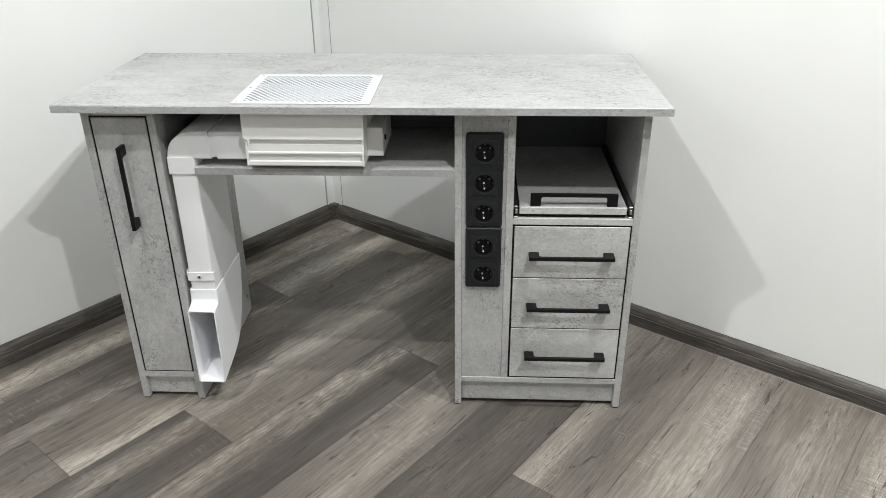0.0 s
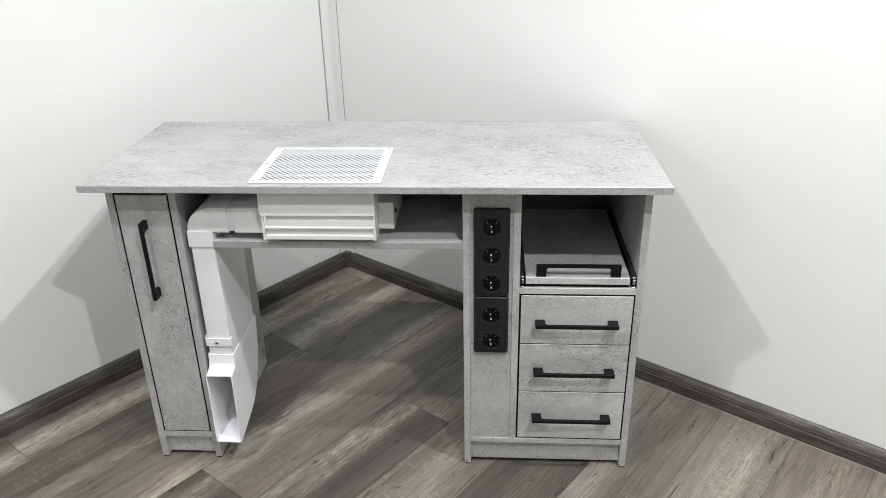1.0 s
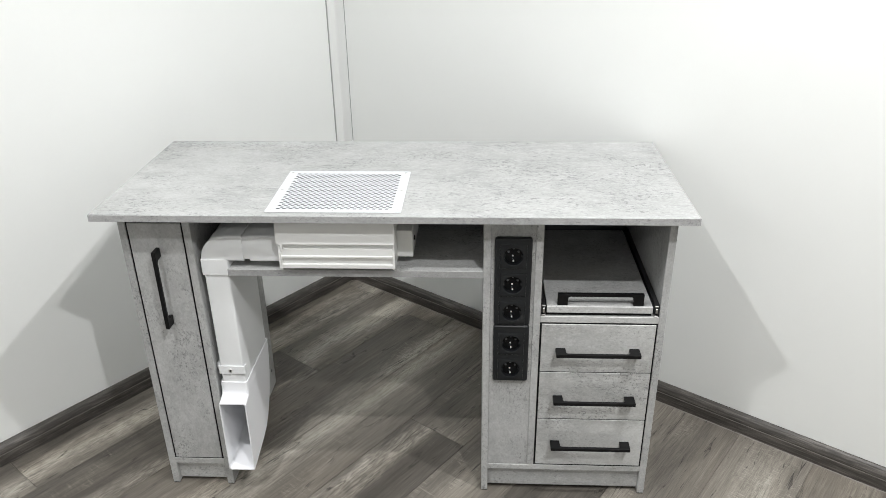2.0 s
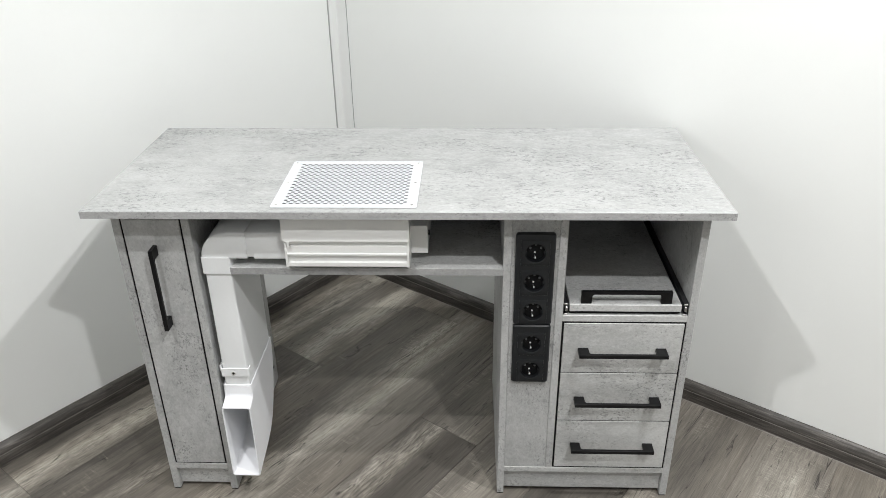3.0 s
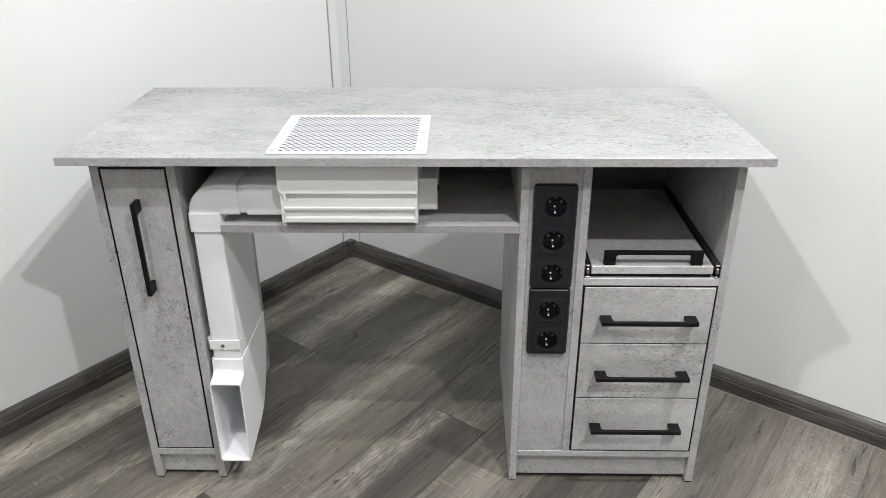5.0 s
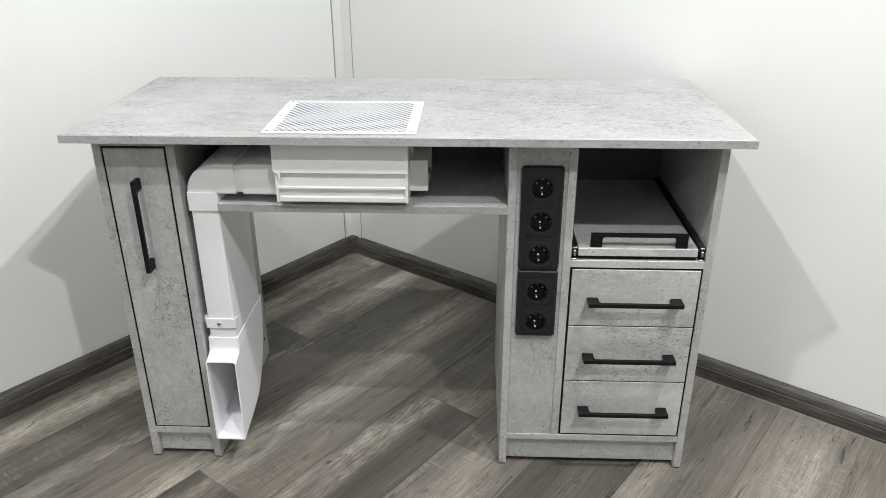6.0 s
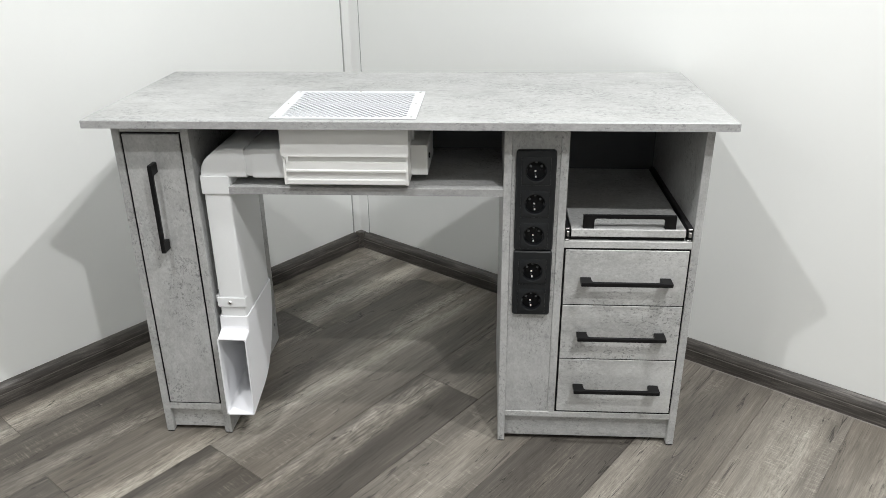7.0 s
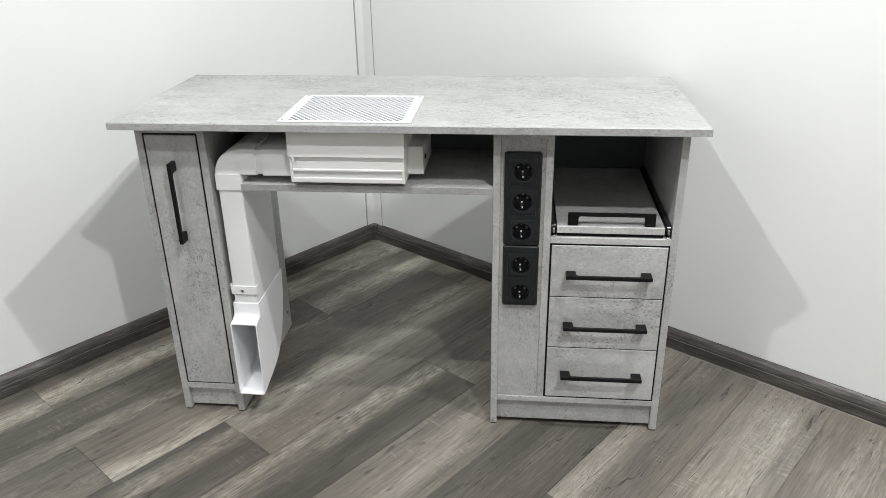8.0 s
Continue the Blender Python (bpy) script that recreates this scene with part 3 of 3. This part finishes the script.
FLANGE = [(0.3688, UNDER - 0.0005), (0.3688, 0.6760), (0.3715, 0.6725), (0.3775, 0.6690), (0.3790, 0.6590), (0.3825, 0.6590), (0.3825, 0.6710), (0.6105, 0.6710), (0.6120, 0.6680), (0.6150, 0.6745), (0.6150, UNDER - 0.0005)]
bm = prism(bmesh.new(), FLANGE, "y", 0.0, 0.0024, 0.0004)
bmesh.ops.transform(bm, matrix=Matrix(((1, 0, 0, 0), (0, 1, 0.078, 0.0250 - 0.078 * 0.6710), (0, 0, 1, 0), (0, 0, 0, 1))), verts=bm.verts[:])
part("front_flange", bm, HOUSE, ext)
bm = bmesh.new()
prism(bm, outline, "x", BX0 + 0.0048, BX1 - 0.0048)
part("housing", bm, HOUSE, ext, "white stepped sheet-metal housing")
for xa, xb in ((BX0, BX0 + 0.0048), (BX1 - 0.0048, BX1)):
    side = [(0.0295, UNDER - 0.0005), (0.0265, 0.6735), (0.0260, 0.6710), (0.0285, 0.6670), (0.0290, 0.6560), (0.0275, 0.6500), (0.0275, 0.6140), (0.0290, 0.6130), (BYB, 0.6130), (BYB, UNDER - 0.0005)]
    part("end_cap", prism(bmesh.new(), side, "x", xa, xb, 0.0005), HOUSE, ext)
conn = part("outlet_box", box(bmesh.new(), BX1, 0.6475, 0.076, 0.226, 0.6200, 0.6810, 0.001), HOUSE, ext, "white side outlet box")
part("bracket", box(bmesh.new(), BX1, BX1 + 0.004, 0.110, 0.200, 0.6810, UNDER - 0.0005, 0.0004), HOUSE, ext)
part("gland", disc(bmesh.new(), (0.6485, 0.105, 0.652), "x", 0.006, 0.003, 14, 0.0006), BLACK, conn, "black cable gland")
part("screw", disc(bmesh.new(), (0.6481, 0.120, 0.678), "x", 0.0022, 0.0014, 10), STEEL, conn)

# ---- white flat duct ----
duct = thing("ventilation_duct", (0.225, 0.14, 0.57), "white plastic flat ventilation duct with elbow and angled outlet", "duct")
DX0, DX1, DY0, DY1 = 0.1985, 0.2525, 0.050, 0.230


def rect_ring(x0, x1, y0, y1, r, f):
    return [f(a, b5) for a, b5 in rounded(x0, x1, y0, y1, r, 3)]


# vertical run
bm = bmesh.new()
shell(bm, [rect_ring(DX0, DX1, DY0, DY1, 0.004, lambda a, b5, z=z: (a, b5, z)) for z in (0.290, 0.600)])
smooth_by_angle(part("vertical_duct", bm, PVC, duct))
# elbow from upright to level, with its two sleeves
bm = bmesh.new()
rings = []
cx, cz = 0.2525, 0.6215  # inner corner of the bend
for i in range(9):
    a = radians(90 * i / 8)
    t_in, t_out = 0.0005, 0.0560
    ring = []
    for px, py in rounded(t_in, t_out, DY0 - 0.0015, DY1 + 0.0015, 0.004, 3):
        ring.append((cx - px * math.cos(a), py, cz + px * math.sin(a)))
    rings.append(ring)
shell(bm, rings)
smooth_by_angle(part("elbow", bm, PVC, duct))
bm = bmesh.new()
shell(bm, [rect_ring(0.1948, 0.2545, DY0 - 0.003, DY1 + 0.003, 0.004, lambda a, b5, z=z: (a, b5, z)) for z in (0.5860, 0.5862, 0.6220, 0.6222)])
shell(bm, [rect_ring(0.1960 + k, 0.2535 - k, DY0 - 0.002 + k, DY1 + 0.002 - k, 0.004, lambda a, b5: (a, b5, 0.6222)) for k in (-0.001, 0.002)])
shell(bm, [rect_ring(0.1960 + k, 0.2535 - k, DY0 - 0.002 + k, DY1 + 0.002 - k, 0.004, lambda a, b5: (a, b5, 0.5860)) for k in (-0.001, 0.004)])
smooth_by_angle(part("sleeve", bm, PVC, duct))
bm = bmesh.new()
shell(bm, [rect_ring(DY0 - 0.003, DY1 + 0.003, 0.6200, 0.6795, 0.004, lambda a, b5, x=x: (x, a, b5)) for x in (0.2525, 0.2900)])
shell(bm, [rect_ring(DY0 - 0.003 + k, DY1 + 0.003 - k, 0.6200 + k, 0.6795 - k, 0.004, lambda a, b5: (0.2900, a, b5)) for k in (0.0, 0.004)])
smooth_by_angle(part("sleeve", bm, PVC, duct))
# level run and its coupling to the housing
bm = bmesh.new()
shell(bm, [rect_ring(DY0, DY1, 0.6225, 0.6770, 0.004, lambda a, b5, x=x: (x, a, b5)) for x in (0.270, 0.372)])
smooth_by_angle(part("level_duct", bm, PVC, duct))
bm = bmesh.new()
shell(bm, [rect_ring(DY0 - 0.003 + k, DY1 + 0.003 - k, 0.6195 + k, 0.6795 - k, 0.004, lambda a, b5, x=x: (x, a, b5)) for k, x in ((0.004, 0.3040), (0, 0.3040), (0, 0.3720))])
smooth_by_angle(part("coupling", bm, PVC, duct))
# clip with screw
bm = bmesh.new()
clip = [(0.1945, DY0 + 0.016), (0.1945, DY0 - 0.001), (0.1965, DY0 - 0.0035), (0.2545, DY0 - 0.0035), (0.2565, DY0 - 0.001), (0.2565, DY0 + 0.010),
        (0.2542, DY0 + 0.010), (0.2542, DY0 - 0.0008), (0.1968, DY0 - 0.0008), (0.1968, DY0 + 0.016)]
clamp = part("clamp", prism(bm, clip, "z", 0.3300, 0.3515, 0.0006), PVC, duct, "white plastic duct clip")
part("clip_foot", box(bmesh.new(), 0.1865, 0.1945, 0.062, 0.090, 0.333, 0.349, 0.001), PVC, clamp)
screw = part("screw", disc(bmesh.new(), (0.2225, DY0 - 0.0042, 0.3400), "y", 0.0046, 0.002, 16, 0.0006), STEEL, clamp, "steel screw head")
part("slot", box(bmesh.new(), 0.2200, 0.2250, DY0 - 0.0056, DY0 - 0.0050, 0.3394, 0.3406), BLACK, screw)
part("slot", box(bmesh.new(), 0.2219, 0.2231, DY0 - 0.0056, DY0 - 0.0050, 0.3375, 0.3425), BLACK, screw)
# cuff of the outlet bend, a little proud of the duct
bm = bmesh.new()
shell(bm, [rect_ring(0.1955 + k, 0.2558 - k, DY0 - 0.0025 + k, DY1 + 0.004 - k, 0.005, lambda a, b5, z=z: (a, b5, z)) for k, z in ((0.0022, 0.3070), (0.0, 0.3062), (0.0, 0.2830))])
smooth_by_angle(part("cuff", bm, PVC_COOL, duct))
# outlet bend: down and forward, with a rectangular mouth
NX0, NX1 = 0.1930, 0.2555
bm = bmesh.new()
inner_curve = [(0.0490, 0.3060), (0.0485, 0.2900), (0.0470, 0.2790), (0.0440, 0.2740), (0.0300, 0.2700), (0.0180, 0.2670)]
outer_curve = [(0.2350, 0.3080), (0.2270, 0.2500), (0.2130, 0.2050), (0.1845, 0.1500), (0.1330, 0.1030), (0.0150, 0.0740)]


def eased(pts, steps=4):
    """A smooth curve through the points."""
    out = []
    for k in range(len(pts) - 1):
        a, b7, c7, d7 = pts[max(k - 1, 0)], pts[k], pts[k + 1], pts[min(k + 2, len(pts) - 1)]
        for m7 in range(steps):
            f = m7 / steps
            out.append(tuple(0.5 * (2 * b7[q] + (c7[q] - a[q]) * f + (2 * a[q] - 5 * b7[q] + 4 * c7[q] - d7[q]) * f * f + (3 * b7[q] - a[q] - 3 * c7[q] + d7[q]) * f ** 3) for q in (0, 1)))
    return out + [pts[-1]]


inner_curve, outer_curve = eased(inner_curve), eased(outer_curve)


def nozzle_ring(i, grow):
    (ya, za), (yb, zb) = inner_curve[i], outer_curve[i]
    d = Vector((yb - ya, zb - za)).normalized() * grow
    xs = (NX0 - grow, NX1 + grow)
    ya, za, yb, zb = ya - d.x, za - d.y, yb + d.x, zb + d.y
    cut = 0.003
    pts = []
    for (x, y, z), (dx, dk) in (((xs[1], yb, zb), (-1, 0)), ((xs[0], yb, zb), (0, -1)), ((xs[0], ya, za), (1, 0)), ((xs[1], ya, za), (0, 1))):
        e = Vector((yb - ya, zb - za)).normalized() * cut
        first = (x, y - e.x, z - e.y) if y == yb else (x, y + e.x, z + e.y)
        second = (x + (-cut if x == xs[1] else cut), y, z)
        pts += [first, second] if dx == -1 or dx == 1 else [second, first]
    return pts


last = len(inner_curve) - 1
shell(bm, [nozzle_ring(i, 0.0) for i in range(last + 1)] + [nozzle_ring(last, -0.0025)] + [nozzle_ring(i, -0.0025) for i in range(last - 1, 2, -1)])
mouth = smooth_by_angle(part("outlet_bend", bm, PVC_COOL, duct, "white outlet bend with open rectangular mouth"), 38)

# ---- ceiling spots, with one added fill ----
for x, y, watts in LAMPS:
    spot = thing("ceiling_light", (x, y, CEILING), "unseen round recessed white ceiling light, switched on", "lamp", "ceiling lights")
    ro = [(math.cos(2 * math.pi * i / 28), math.sin(2 * math.pi * i / 28)) for i in range(28)]
    bm = bmesh.new()
    shell(bm, [[(x + r * c, y + r * s, z) for c, s in ro] for r, z in ((0.078, CEILING), (0.076, CEILING - 0.006), (0.064, CEILING - 0.006), (0.062, CEILING - 0.001))])
    part("ring", bm, TRIM, spot)
    part("diffuser", disc(bmesh.new(), (x, y, CEILING - 0.002), "z", 0.0615, 0.002, 28), GLOW, spot, "glowing diffuser")
    light = bpy.data.lights.new("ceiling_lamp", "AREA")
    light.shape, light.size, light.energy, light.color = "DISK", LAMP_SIZE, watts, (0.997, 0.997, 1.0)
    lo = new("ceiling_lamp", light)
    lo.location = (x, y, CEILING - 0.008)

# ---- floor planks, each its own piece ----
PW, PL = 0.185, 1.22
JOINTS = {-4: -0.165, -3: 0.605, -2: -0.195, -1: 0.088, 0: 0.606, 1: -0.24, 2: 0.86, 3: 0.394, 4: 0.15, 5: 0.31, 6: 0.47, 7: 0.22}
# tone, strength of the pale worn band, its place across the plank
# tones also hold light: boards under the desk lifted, front ones lowered for shadow
TONES = {(-4, 0): (0.455, 0.95, 0.26), (-4, -1): (0.43, 0.80, 0.20), (-3, 0): (0.475, 0.95, 0.42), (-3, -1): (0.390, 0.75, 0.12), (-2, 0): (0.455, 0.75, 0.10),
         (-2, -1): (0.425, 0.45, 0.25), (-1, 0): (0.49, 0.65, 0.85), (-1, -1): (0.375, 0.62, 0.66), (0, -1): (0.375, 0.90, 0.76), (0, 0): (0.48, 0.40, 0.20),
         (1, 0): (0.47, 0.30, 0.50), (1, -1): (0.415, 0.30, 0.50), (2, -1): (0.385, 0.25, 0.55), (2, 0): (0.47, 0.40, 0.40), (3, -1): (0.40, 0.40, 0.30),
         (3, 0): (0.455, 0.32, 0.78), (4, 0): (0.49, 0.40, 0.45), (5, 0): (0.50, 0.50, 0.35), (6, 0): (0.50, 0.45, 0.60)}
rng = random.Random(5)
PLANKS = {}


def plank(length):
    """One shared board mesh for each length."""
    size = round(length, 3)
    if size not in PLANKS:
        bm = box(bmesh.new(), 0.0004, size - 0.0004, 0.0004, PW - 0.0004, -0.0020, 0, 0.0006)
        PLANKS[size] = bpy.data.meshes.new("plank")
        bm.to_mesh(PLANKS[size])
        bm.free()
        PLANKS[size].materials.append(FLOOR)
    return PLANKS[size]


for i in range(-4, 24):
    u = 0.303 + i * PW
    start = JOINTS.get(i, rng.uniform(-0.6, 0.6))
    for k in range(math.floor((V0 - start) / PL), math.ceil((V1 - start) / PL)):
        chance = (rng.uniform(0.44, 0.53), rng.uniform(0.2, 0.8), rng.uniform(0.1, 0.9))
        a, b = max(start + k * PL, V0 - 0.02), min(start + (k + 1) * PL, V1 + 0.02)
        if b - a < 0.03:
            continue
        ob = new("plank", plank(b - a))
        ob.parent = floor
        ob.matrix_basis = Matrix.Translation((u + PW, a, 0)) @ pose(0, 0, 0, 0, 0, 90)
        ob.color = (*TONES.get((i, k), chance), 1)
